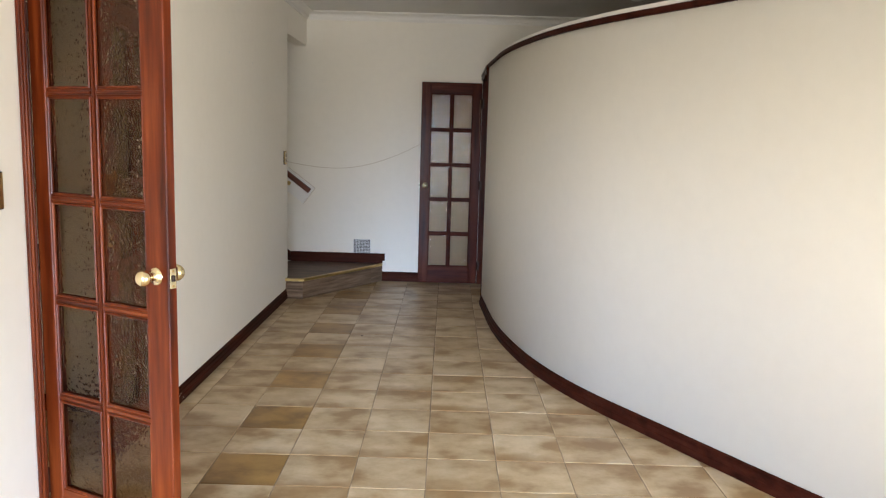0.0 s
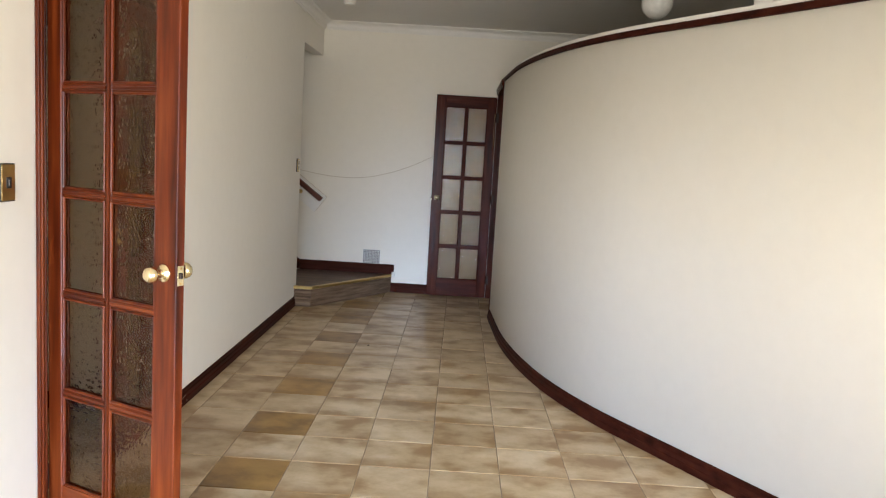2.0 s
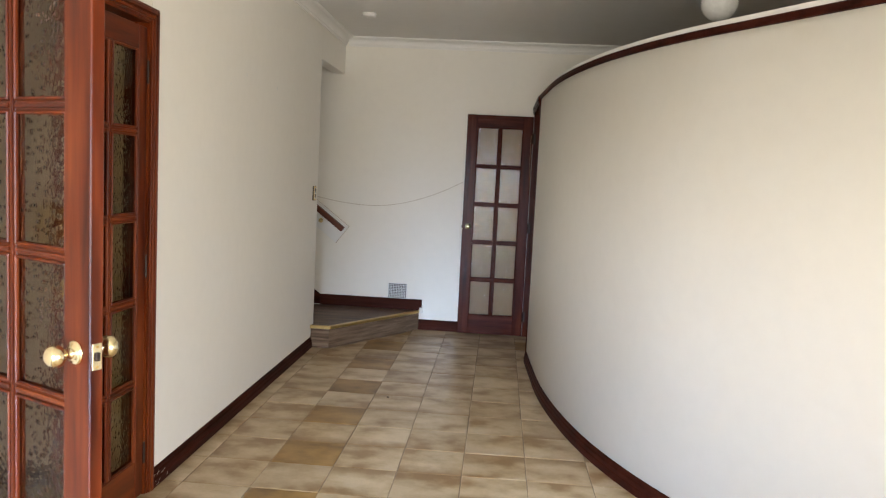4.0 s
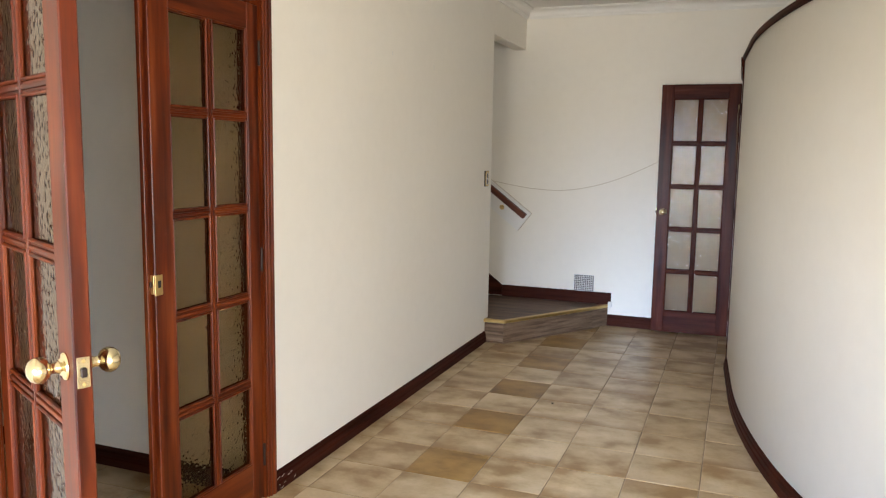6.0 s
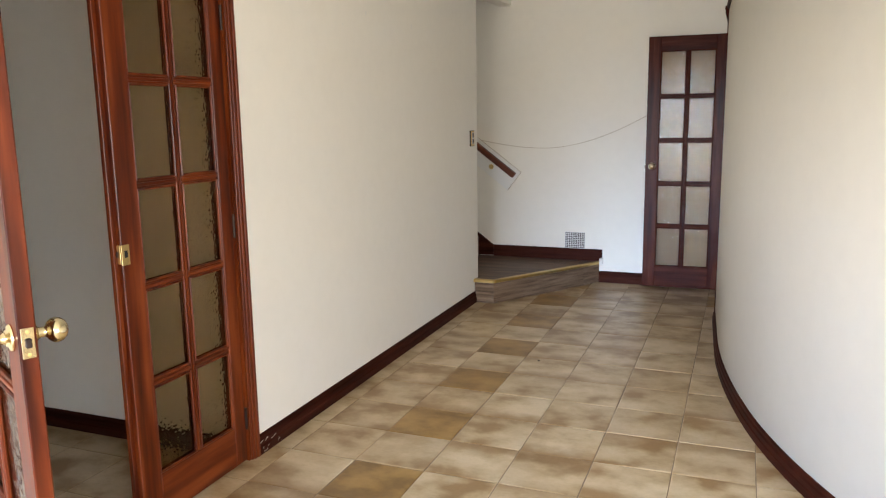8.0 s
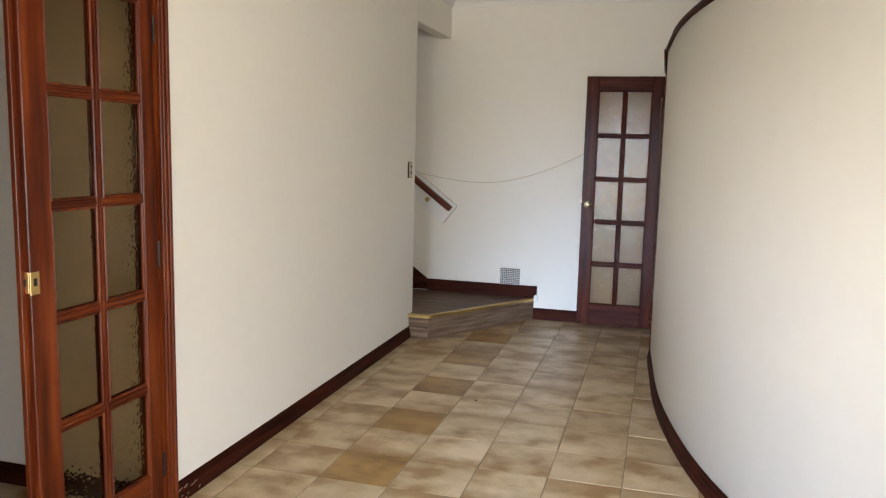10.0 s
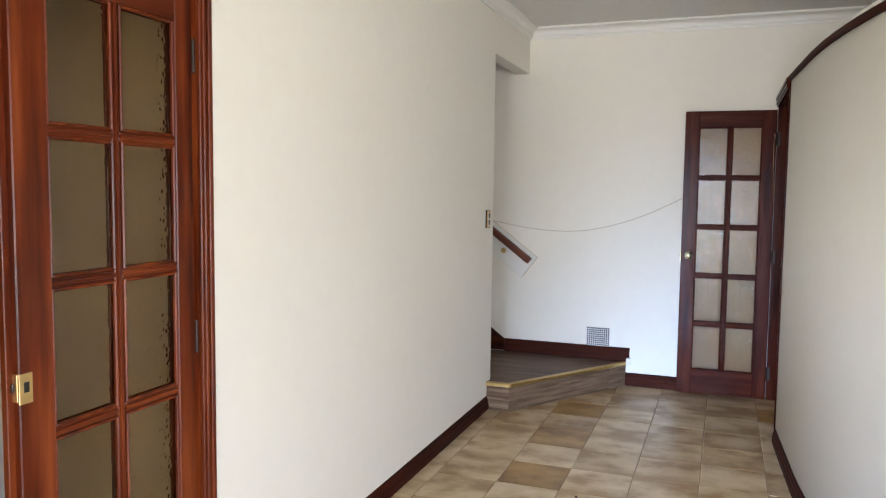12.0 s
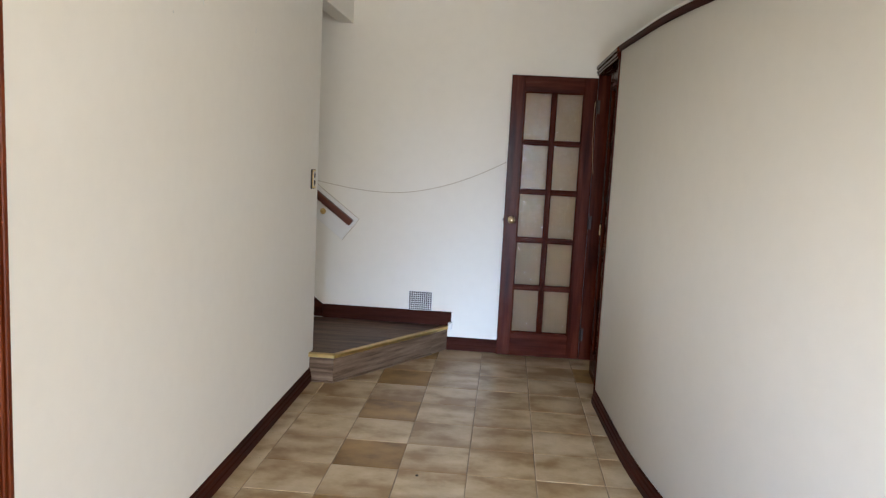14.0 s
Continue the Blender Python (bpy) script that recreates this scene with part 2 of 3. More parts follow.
def tube(points, radius, name):
    cu = bpy.data.curves.new(name, "CURVE")
    cu.dimensions, cu.bevel_depth, cu.bevel_resolution, cu.resolution_u = "3D", radius, 3, 8
    sp = cu.splines.new("NURBS")
    sp.points.add(len(points) - 1)
    for q, co in zip(sp.points, points):
        q.co = (*co, 1)
    sp.use_endpoint_u, sp.order_u = True, 3
    ob = bpy.data.objects.new(name, cu)
    me = bpy.data.meshes.new_from_object(ob)
    bpy.data.objects.remove(ob)
    bm = bmesh.new()
    bm.from_mesh(me)
    bpy.data.meshes.remove(me)
    return bm


# ---- plan ----
CEIL = 2.73
FAR = 7.985            # face of the end wall
T = 0.11               # wall thickness
STAIR = 7.05           # where the stair opening begins
OPEN_A, OPEN_B = 2.752, 3.964   # double-door opening in the hall's side wall
HEAD = 2.062
BACK = -5.0
RIGHT = 5.2
PART_TOP = 2.125       # top of the curved partition under its trim

# side wall of the hall, in pieces round its openings
structure("wall_west_near", box(-T, 0, BACK, OPEN_A - 0.025, 0, CEIL), "wall_paint", "cream painted plaster wall beside the double doors", "wall")
structure("wall_west_far", box(-T, 0, OPEN_B + 0.025, STAIR, 0, CEIL, 0.003, 1), "wall_paint", "cream painted plaster hall wall with small chips", "wall")
structure("wall_west_over_door", box(-T, 0, OPEN_A - 0.025, OPEN_B + 0.025, HEAD + 0.025, CEIL), "wall_paint", "cream painted plaster above the double doors", "wall")
structure("lintel", box(-T, 0.0, STAIR, FAR, 2.385, CEIL, 0.003, 1), "wall_paint", "cream plastered beam over the stair opening", "beam")
structure("wall_north", box(-2.6, RIGHT + T, FAR, FAR + T, 0, 4.2), "wall_paint", "cream painted end wall of the hall", "wall")
EY0, EY1 = -3.9, 0.1
structure("wall_east", box(RIGHT, RIGHT + T, EY1, FAR, 0, CEIL), "wall_paint", "cream painted outer wall", "wall")
structure("wall_east_near", box(RIGHT, RIGHT + T, BACK, EY0, 0, CEIL), "wall_paint", "cream painted outer wall beside the window", "wall")
structure("wall_east_over", box(RIGHT, RIGHT + T, EY0, EY1, 2.25, CEIL), "wall_paint", "cream painted outer wall above the window", "wall")
structure("wall_east_under", box(RIGHT, RIGHT + T, EY0, EY1, 0, 0.05), "wall_paint", "low sill wall under the window", "wall")
structure("ceiling", box(-T, RIGHT + T, BACK - T, FAR, CEIL, CEIL + 0.1), "ceiling_paint", "plain off-white plaster ceiling", "ceiling")

# wall behind the walk, with the glazed opening that lights the hall
WX0, WX1, WZ0, WZ1 = 0.1, 2.3, 0.05, 2.25
structure("wall_south_west", box(-T, WX0, BACK - T, BACK, 0, CEIL), "wall_paint", "cream painted wall beside the window", "wall")
structure("wall_south_east", box(WX1, RIGHT + T, BACK - T, BACK, 0, CEIL), "wall_paint", "cream painted wall beside the window", "wall")
structure("wall_south_over", box(WX0, WX1, BACK - T, BACK, WZ1, CEIL), "wall_paint", "cream painted wall above the window", "wall")
structure("wall_south_under", box(WX0, WX1, BACK - T, BACK, 0, WZ0), "wall_paint", "low cream sill wall under the window", "wall")
ground = structure("ground", box(-60, 60, -90, 60, -0.3, -0.14), "outside_paving", "pale sunlit paving outside the house", "ground")

win = tagged(new("window_1"), "large timber-framed window letting in daylight", "window", "", "structure")
for nm, b in (("frame", (WX0, WX0 + 0.05, WZ0, WZ1)), ("frame", (WX1 - 0.05, WX1, WZ0, WZ1)), ("frame", (WX0 + 0.05, WX1 - 0.05, WZ1 - 0.05, WZ1)), ("frame", (WX0 + 0.05, WX1 - 0.05, WZ0, WZ0 + 0.05))):
    part(nm, box(b[0], b[1], BACK - 0.09, BACK - 0.03, b[2], b[3], 0.004, 1), "red_timber_up", win)

win2 = tagged(new("window_2"), "timber-framed side window letting in daylight", "window", "", "structure")
for y0, y1, z0, z1 in ((EY0, EY0 + 0.05, 0.05, 2.25), (EY1 - 0.05, EY1, 0.05, 2.25), (EY0 + 0.05, EY1 - 0.05, 2.2, 2.25), (EY0 + 0.05, EY1 - 0.05, 0.05, 0.1)):
    part("frame", box(RIGHT + 0.03, RIGHT + 0.09, y0, y1, z0, z1, 0.004, 1), "red_timber_up", win2)

# floor slab under the tiles
structure("floor", box(-2.2, RIGHT + T, BACK - T, FAR + T, -0.12, -0.0026), "grout", "sand-coloured grout bed under the floor tiles", "floor")
floor_ob = bpy.data.objects["floor"]


# ---- curved partition ----
def partition_line(step=0.05):
    """Stations of the partition's hall face: place and the way out of the wall into the hall."""
    x, y, a = 1.799, 6.95, 0.051
    out = []
    for length, k in ((0.75, 0.0035), (1.15, 0.158), (0.55, 0.263), (0.55, 0.265), (0.9, -0.009), (1.2, 0.057), (1.3, 0.25), (1.1, 0.5)):
        m = max(2, round(length / step))
        for _ in range(m):
            out.append((x, y, -math.cos(a), -math.sin(a)))
            a += k * length / m
            x += math.sin(a) * length / m
            y -= math.cos(a) * length / m
    out.append((x, y, -math.cos(a), -math.sin(a)))
    return out


LINE = [s for s in partition_line() if s[0] < RIGHT + 0.02]
structure("partition_wall", sweep(LINE, [(0, 0), (0, PART_TOP), (-T, PART_TOP), (-T, 0)]), "wall_paint", "curved cream partition wall that stops short of the ceiling", "wall", True)
for f in bpy.data.objects["partition_wall"].data.polygons:
    f.use_smooth = abs(f.normal.z) < 0.5
SKIRT = [(0, 0), (0.017, 0), (0.017, 0.035), (0.013, 0.040), (0.013, 0.060), (0.008, 0.068), (0.008, 0.080), (0.002, 0.088), (0, 0.088)]
structure("baseboard_partition", sweep(LINE, SKIRT), "skirting_timber", "dark-stained moulded skirting along the curved partition", "baseboard")
structure("trim_partition", sweep(LINE, [(0.010, PART_TOP + 0.002), (0.016, PART_TOP + 0.010), (0.016, PART_TOP + 0.028), (0.010, PART_TOP + 0.034), (-T - 0.01, PART_TOP + 0.034), (-T - 0.01, PART_TOP + 0.002)]), "skirting_timber", "dark-stained timber trim along the partition's top", "trim")
structure("trim_cap", sweep(LINE, [(-0.010, PART_TOP + 0.036), (-0.010, PART_TOP + 0.060), (-T - 0.02, PART_TOP + 0.060), (-T - 0.02, PART_TOP + 0.036)]), "white_paint", "white painted ledge capping the curved partition", "trim")

# skirtings along the straight walls
structure("baseboard_west_far", sweep([(0, OPEN_B + 0.066, 1, 0), (0, 6.962, 1, 0)], SKIRT), "skirting_timber", "dark-stained moulded skirting with scuffed end", "baseboard")
structure("baseboard_west_near", sweep([(0, BACK, 1, 0), (0, OPEN_A - 0.066, 1, 0)], SKIRT), "skirting_timber", "dark-stained moulded skirting", "baseboard")
structure("baseboard_north", sweep([(0.80, FAR, 0, -1), (1.76, FAR, 0, -1)], [(o, u * 1.12) for o, u in SKIRT]), "skirting_timber_across", "dark-stained moulded skirting under the end wall", "baseboard")

# plaster cornices
COVE = [(0, CEIL - 0.085), (0.010, CEIL - 0.085), (0.014, CEIL - 0.070), (0.020, CEIL - 0.066)] + [(0.020 + 0.040 * (1 - math.cos(a)), CEIL - 0.066 + 0.046 * math.sin(a)) for a in (0.3, 0.6, 0.9, 1.2, 1.57)] + [(0.066, CEIL - 0.018), (0.074, CEIL - 0.012), (0.074, CEIL - 0.001), (0, CEIL - 0.001)]
structure("cornice_north", sweep([(0.03, FAR, 0, -1), (RIGHT, FAR, 0, -1)], COVE), "white_paint", "white stepped plaster cornice on the end wall", "cornice")
structure("cornice_west", sweep([(0.0, BACK, 1, 0), (0.0, FAR - 0.01, 1, 0)], COVE), "white_paint", "white stepped plaster cornice on the side wall", "cornice")

# room behind the double doors
structure("wall_side_room_north", box(-2.2, -T, 3.975, 3.975 + T, 0, CEIL), "wall_paint", "cream wall of the dim side room", "wall")
structure("wall_side_room_west", box(-2.2 - T, -2.2, -1.0, 3.975 + T, 0, CEIL), "wall_paint", "cream far wall of the dim side room", "wall")
structure("wall_side_room_south", box(-2.2, -T, -1.0 - T, -1.0, 0, CEIL), "wall_paint", "cream wall of the dim side room", "wall")
structure("ceiling_side_room", box(-2.2 - T, -T, -1.0 - T, 3.975 + T, CEIL, CEIL + 0.1), "ceiling_paint", "plain plaster ceiling of the side room", "ceiling")
structure("baseboard_side_room", sweep([(-2.2, 3.975, 0, -1), (-T - 0.03, 3.975, 0, -1)], SKIRT), "skirting_timber_across", "dark-stained moulded skirting in the side room", "baseboard")

# stairwell shell
structure("wall_stair_south", box(-2.6, -T, STAIR - T, STAIR, 0, 4.2), "wall_paint", "cream wall of the stairwell", "wall")
structure("wall_stair_west", box(-2.6 - T, -2.6, STAIR - T, FAR + T, 0, 4.2), "wall_paint", "cream wall closing the stairwell", "wall")
structure("ceiling_stair", box(-2.6 - T, -T, STAIR - T, FAR + T, 4.2, 4.3), "ceiling_paint", "plain plaster ceiling over the stairs", "ceiling")
structure("wall_stair_over", box(-T, -T + 0.02, STAIR, FAR, CEIL + 0.1, 4.2), "wall_paint", "cream wall above the beam in the stairwell", "wall")


# ---- double doors ----
LH, LT = 2.04, 0.036
HEAD_IN = 2.082        # head of the inner doorway


def knob(parent, x, y, z, face):
    """A turned brass knob with its rose, on the face that looks along face (+1 or -1 in y)."""
    k = part("knob", lathe([(0, 0.074), (0.010, 0.0735), (0.019, 0.069), (0.0255, 0.061), (0.0280, 0.052), (0.0265, 0.043), (0.0205, 0.0355), (0.0140, 0.0315), (0.0115, 0.028), (0.0110, 0.020), (0.0135, 0.015), (0.0150, 0.012), (0, 0.012)]), "brass", parent, "polished brass door knob", True)
    k.matrix_basis = Matrix.Translation((x, y, z)) @ Matrix.Rotation(radians(-90 * face), 4, "X")
    part("rose", lathe([(0, 0), (0.030, 0), (0.030, 0.003), (0.026, 0.007), (0.018, 0.009), (0.016, 0.013), (0, 0.013)]), "brass", k, "polished brass rose", True)


def french_leaf(label, m, up, across, hall_face=-1, furniture=True, glass=(0.178, 1.942, 0.526, 0.3595), group="glazed doors", hinge_z=(0.195, 1.03, 1.857), rebate=0.0, height=LH, st=0.072, sheet="pressed_glass", LW=0.609, free=0.098):
    """A ten-pane glazed leaf. Local: hinge edge at x 0, free edge at x LW, thickness about y 0."""
    d = thing("glazed_door", label, "door", m, group)
    h = LT / 2
    z0 = 0.008
    GE = LW - free
    g0, g1, b0, pitch = glass
    bars = [b0 + pitch * i for i in range(4)]
    edges = [g0, *bars, g1]
    if rebate:
        part("rebate_strip", box(LW - 0.001, LW + rebate, *sorted((0.0, -hall_face * h)), z0, height, 0.002, 1), up, d, "stepped meeting edge of the door")
    for x0, x1 in ((0, st), (GE, LW)):
        part("stile", box(x0, x1, -h, h, z0, height, 0.003, 1), up, d)
    part("bottom_rail", box(st, GE, -h + 0.001, h - 0.001, z0, g0, 0.002, 1), across, d)
    part("top_rail", box(st, GE, -h + 0.001, h - 0.001, g1, height, 0.002, 1), across, d)
    mw = 0.026
    cx = (st + GE) / 2

    def bar(x0, x1, z0, z1, upright):
        bm = bmesh.new()
        add_box(bm, x0, x1, -0.0075, 0.0075, z0, z1, 0.002, 1)
        i = 0.007
        if upright:
            add_box(bm, x0 + i, x1 - i, -h + 0.004, h - 0.004, z0, z1, 0.004, 2)
        else:
            add_box(bm, x0, x1, -h + 0.004, h - 0.004, z0 + i, z1 - i, 0.004, 2)
        return bm

    part("mullion", bar(cx - mw / 2, cx + mw / 2, g0, g1, True), up, d)
    for z in bars:
        part("glazing_bar", bar(st, cx - mw / 2, z - mw / 2, z + mw / 2, False), across, d)
        part("glazing_bar", bar(cx + mw / 2, GE, z - mw / 2, z + mw / 2, False), across, d)
    for i in range(5):
        a, b = edges[i] + (mw / 2 if i else 0), edges[i + 1] - (mw / 2 if i < 4 else 0)
        for x0, x1 in ((st, cx - mw / 2), (cx + mw / 2, GE)):
            gl = part("pane", box(x0 - 0.001, x1 + 0.001, -0.0025, 0.0025, a - 0.001, b + 0.001), sheet, d, "patterned obscure glass pane")
            for s in (-1, 1):
                bead = bmesh.new()
                y0, y1 = sorted((s * 0.003, s * (h - 0.003)))
                w = 0.008
                add_box(bead, x0, x0 + w, y0, y1, a, b, 0.003, 1)
                add_box(bead, x1 - w, x1, y0, y1, a, b, 0.003, 1)
                add_box(bead, x0 + w, x1 - w, y0, y1, a, a + w, 0.003, 1)
                add_box(bead, x0 + w, x1 - w, y0, y1, b - w, b, 0.003, 1)
                part("bead", bead, up, gl, "moulded timber glazing bead")
    pl = part("latch_plate", box(LW - 0.0005, LW + 0.0022, -0.013, 0.013, 0.985, 1.05, 0.001, 1), "brass" if furniture else "aged_brass", d, "brass latch plate on the door's edge")
    # brass bolt coloured dark to show it in shade
    part("latch_bolt", box(LW + 0.002, LW + 0.008, -0.006, 0.006, 1.008, 1.028, 0.002, 1), "dark_hinge_shaded_bolt", pl)
    for z in (0.993, 1.042):
        sc = part("screw", lathe([(0, 0.0032), (0.004, 0.003), (0.004, 0), (0, 0)], 12), "aged_brass", pl)
        sc.matrix_basis = Matrix.Translation((LW, 0, z)) @ Matrix.Rotation(radians(90), 4, "Y")
    if furniture:
        knob(d, LW - 0.055, h, 1.022, 1)
        knob(d, LW - 0.055, -h, 1.022, -1)
    else:
        sp = part("strike_plate", box(LW - 0.034, LW + 0.0024, *sorted((hall_face * (h - 0.001), hall_face * (h + 0.0022))), 0.980, 1.050, 0.001, 1), "aged_brass", d, "tarnished brass strike plate")
        # flat black slab on the plate, painted shade for the bolt hole
        part("strike_hole", box(LW - 0.024, LW - 0.010, *sorted((hall_face * (h + 0.002), hall_face * (h + 0.0028))), 1.006, 1.030), "black_plastic_hole_shade", sp)
    for z in hinge_z:
        hg = part("hinge", lathe([(0, -0.048), (0.0065, -0.048), (0.0065, 0.048), (0, 0.048)], 12), "dark_hinge_shaded_bolt", d, "dark steel butt hinge")
        hg.matrix_basis = Matrix.Translation((-0.003, hall_face * (h + 0.002), z))
        part("hinge_leaf", box(-0.022, -0.003, -0.0025, 0.0005, -0.048, 0.048), "dark_hinge_shaded_bolt", hg)
    return d


# near leaf stands open into the hall past a right angle; the far leaf is shut
ANG = 116.5
french_leaf("open red-stained timber door with ten obscure glass panes", Matrix.Translation((0.020, OPEN_A + 0.010, 0)) @ Matrix.Rotation(radians(90 - ANG), 4, "Z"), "red_timber_up", "red_timber_across", -1, st=0.074, LW=0.630, free=0.100)
french_leaf("shut red-stained timber door with ten obscure glass panes", Matrix.Translation((-0.022, OPEN_B - 0.007, 0)) @ Matrix.Rotation(radians(-90), 4, "Z"), "red_timber_up", "red_timber_across", 1, furniture=False, rebate=0.018)

# lining and architraves of that opening
lin = tagged(new("door_frame_1"), "red-stained timber door lining and moulded architrave", "door frame", "", "structure")
part("jamb", box(-T - 0.002, 0.002, OPEN_A - 0.025, OPEN_A, 0, HEAD + 0.025), "red_timber_up", lin)
part("jamb", box(-T - 0.002, 0.002, OPEN_B, OPEN_B + 0.025, 0, HEAD + 0.025), "red_timber_up", lin)
part("head", box(-T - 0.002, 0.002, OPEN_A, OPEN_B, HEAD, HEAD + 0.025), "red_timber_across", lin)
part("door_stop", box(-0.07, -0.045, OPEN_B - 0.012, OPEN_B, 0, HEAD), "red_timber_up", lin)
part("door_stop", box(-0.07, -0.045, OPEN_A, OPEN_A + 0.012, 0, HEAD), "red_timber_up", lin)
ARCH = ((0.000, 0.011, 0.010), (0.011, 0.024, 0.016), (0.024, 0.030, 0.011), (0.030, 0.048, 0.019), (0.048, 0.057, 0.013))


def architrave(parent, mat_up, mat_across, axis, wall, side, a, b, top):
    """Stepped mouldings round an opening from a to b on the wall face; side is the way out of the wall."""
    for a0, a1, d in ARCH:
        for s0, s1 in ((a - a1, a - a0), (b + a0, b + a1)):
            lo, hi = sorted((wall, wall + side * d))
            part("architrave", box(lo, hi, s0, s1, 0, top + a1, 0.003, 1), mat_up, parent)
        lo, hi = sorted((wall, wall + side * d))
        part("architrave", box(lo, hi, a - a0, b + a0, top + a0, top + a1, 0.003, 1), mat_across, parent)


architrave(lin, "red_timber_up", "red_timber_up", "y", 0.0025, 1, OPEN_A - 0.008, OPEN_B + 0.008, HEAD + 0.008)

# doorway between the partition's end and the end wall
DW0, DW1, DX = 6.985, 7.955, 1.802
fr2 = tagged(new("door_frame_2"), "dark timber door frame with moulded head", "door frame", "", "structure")
part("jamb", box(DX - 0.01, DX + T + 0.01, DW0 - 0.03, DW0, 0, PART_TOP, 0.002, 1), "dark_timber_up", fr2)
part("jamb", box(DX - 0.01, DX + T + 0.01, DW1, DW1 + 0.028, 0, HEAD_IN + 0.03, 0.002, 1), "dark_timber_up", fr2)
part("head", box(DX - 0.008, DX + T + 0.008, DW0, DW1, HEAD_IN, HEAD_IN + 0.028), "dark_timber_up", fr2)
for a0, a1, d in ARCH[:4]:
    part("architrave", box(DX - 0.01 - d, DX - 0.01, DW0 - 0.03, DW1 + 0.028, HEAD_IN + a0 * 1.4, HEAD_IN + a1 * 1.4, 0.003, 1), "dark_timber_up", fr2)
structure("wall_over_doorway", box(DX, DX + T, DW0, FAR, HEAD_IN + 0.030, PART_TOP), "wall_paint", "cream painted strip over the inner doorway", "wall")
structure("trim_doorway", box(DX - 0.016, DX + T, DW0 - 0.03, FAR, PART_TOP + 0.006, PART_TOP + 0.034), "skirting_timber", "dark-stained timber trim above the inner doorway", "trim")

french_leaf("open dark timber door with ten obscure glass panes", Matrix.Translation((1.786, DW1 - 0.012, 0)) @ Matrix.Rotation(radians(180 + 1.5), 4, "Z"), "dark_timber_up", "dark_timber_across", 1, glass=(0.183, 1.945, 0.524, 0.354), height=2.06, st=0.090, sheet="hammered_glass")
french_leaf("shut dark timber door with obscure glass panes", Matrix.Translation((DX + 0.05, DW0 + 0.005, 0)) @ Matrix.Rotation(radians(90), 4, "Z"), "dark_timber_up", "dark_timber_across", 1, furniture=False, glass=(0.183, 1.945, 0.524, 0.354), height=2.06, st=0.090, sheet="hammered_glass")

# ---- landing step and stairs ----
ST = 0.185
land = thing("stair_landing", "low timber-laminate landing step with brass nosing", "stairs")
EDGE = [(0.0, 6.965), (0.155, 6.965), (0.70, 7.80), (0.80, FAR)]
TOPPOLY = [(-0.30, STAIR), (0.0, STAIR), *EDGE, (-0.30, FAR)]
mid = [(0.0, STAIR), *EDGE, (0.0, FAR)]


def wall_piece(a, b, z0, z1, th, name, mat, parent):
    d = Vector((b[0] - a[0], b[1] - a[1]))
    nrm = Vector((-d.y, d.x)).normalized() * th
    return part(name, prism([a, b, (b[0] + nrm.x, b[1] + nrm.y), (a[0] + nrm.x, a[1] + nrm.y)], z0, z1), mat, parent)


part("carcass", prism([(-0.30, STAIR + 0.01), (0.0, STAIR + 0.01), (0.006, 6.975), (0.150, 6.975), (0.69, 7.805), (0.785, FAR - 0.004), (-0.30, FAR - 0.004)], 0.0, ST - 0.012), "laminate_riser", land)
for a, b in zip(EDGE, EDGE[1:]):
    wall_piece(a, b, 0.001, ST - 0.013, 0.008, "riser_board", "laminate_riser", land)
# thin bead where the risers meet the tiles
BEAD = [(0.0, 0.001), (0.010, 0.001), (0.009, 0.006), (0.006, 0.010), (0.0, 0.012)]
for a, b in zip(EDGE[:3], EDGE[1:3]):
    d = Vector((b[0] - a[0], b[1] - a[1])).normalized()
    part("foot_bead", sweep([(*a, d.y, -d.x), (*b, d.y, -d.x)], BEAD), "laminate_riser", land)
# boards of the tread, cut to its outline
BW = 0.125
rows_n = 9
for i in range(rows_n):
    y0 = 6.965 + i * BW
    y1 = min(y0 + BW - 0.0015, FAR - 0.003)
    bm = prism([(-0.30, y0), (0.9, y0), (0.9, y1), (-0.30, y1)], ST - 0.012, ST)
    for (ax, ay), (bx, by) in list(zip(EDGE, EDGE[1:])):
        nx, ny = by - ay, -(bx - ax)
        bmesh.ops.bisect_plane(bm, geom=bm.verts[:] + bm.edges[:] + bm.faces[:], plane_co=(ax, ay, 0), plane_no=(nx, ny, 0), clear_outer=True)
        bmesh.ops.holes_fill(bm, edges=[e for e in bm.edges if e.is_boundary])
    if y0 < STAIR:
        bmesh.ops.bisect_plane(bm, geom=bm.verts[:] + bm.edges[:] + bm.faces[:], plane_co=(0.002, 0, 0), plane_no=(-1, 0, 0), clear_outer=True)
        bmesh.ops.holes_fill(bm, edges=[e for e in bm.edges if e.is_boundary])
    part("floor_board", bm, "laminate_boards", land)
# brass nosing along the edges
NOSE = [(-0.012, ST - 0.002), (-0.012, ST + 0.004), (0.022, ST + 0.004), (0.027, ST - 0.002), (0.027, ST - 0.018), (0.016, ST - 0.022), (0.004, ST - 0.013)]
for i, (a, b) in enumerate(zip(EDGE, EDGE[1:])):
    d = Vector((b[0] - a[0], b[1] - a[1])).normalized()
    ea = (a[0] - d.x * 0.0, a[1] - d.y * 0.0)
    eb = (b[0] + d.x * (0.012 if i < 2 else -0.004), b[1] + d.y * (0.012 if i < 2 else -0.004))
    part("nosing", sweep([(*ea, d.y, -d.x), (*eb, d.y, -d.x)], NOSE), "aged_brass", land, "worn brass stair nosing")

part("end_cap", box(0.806, 0.836, FAR - 0.045, FAR - 0.001, ST - 0.022, ST + 0.030, 0.003, 1), "white_paint", land, "small white end block")

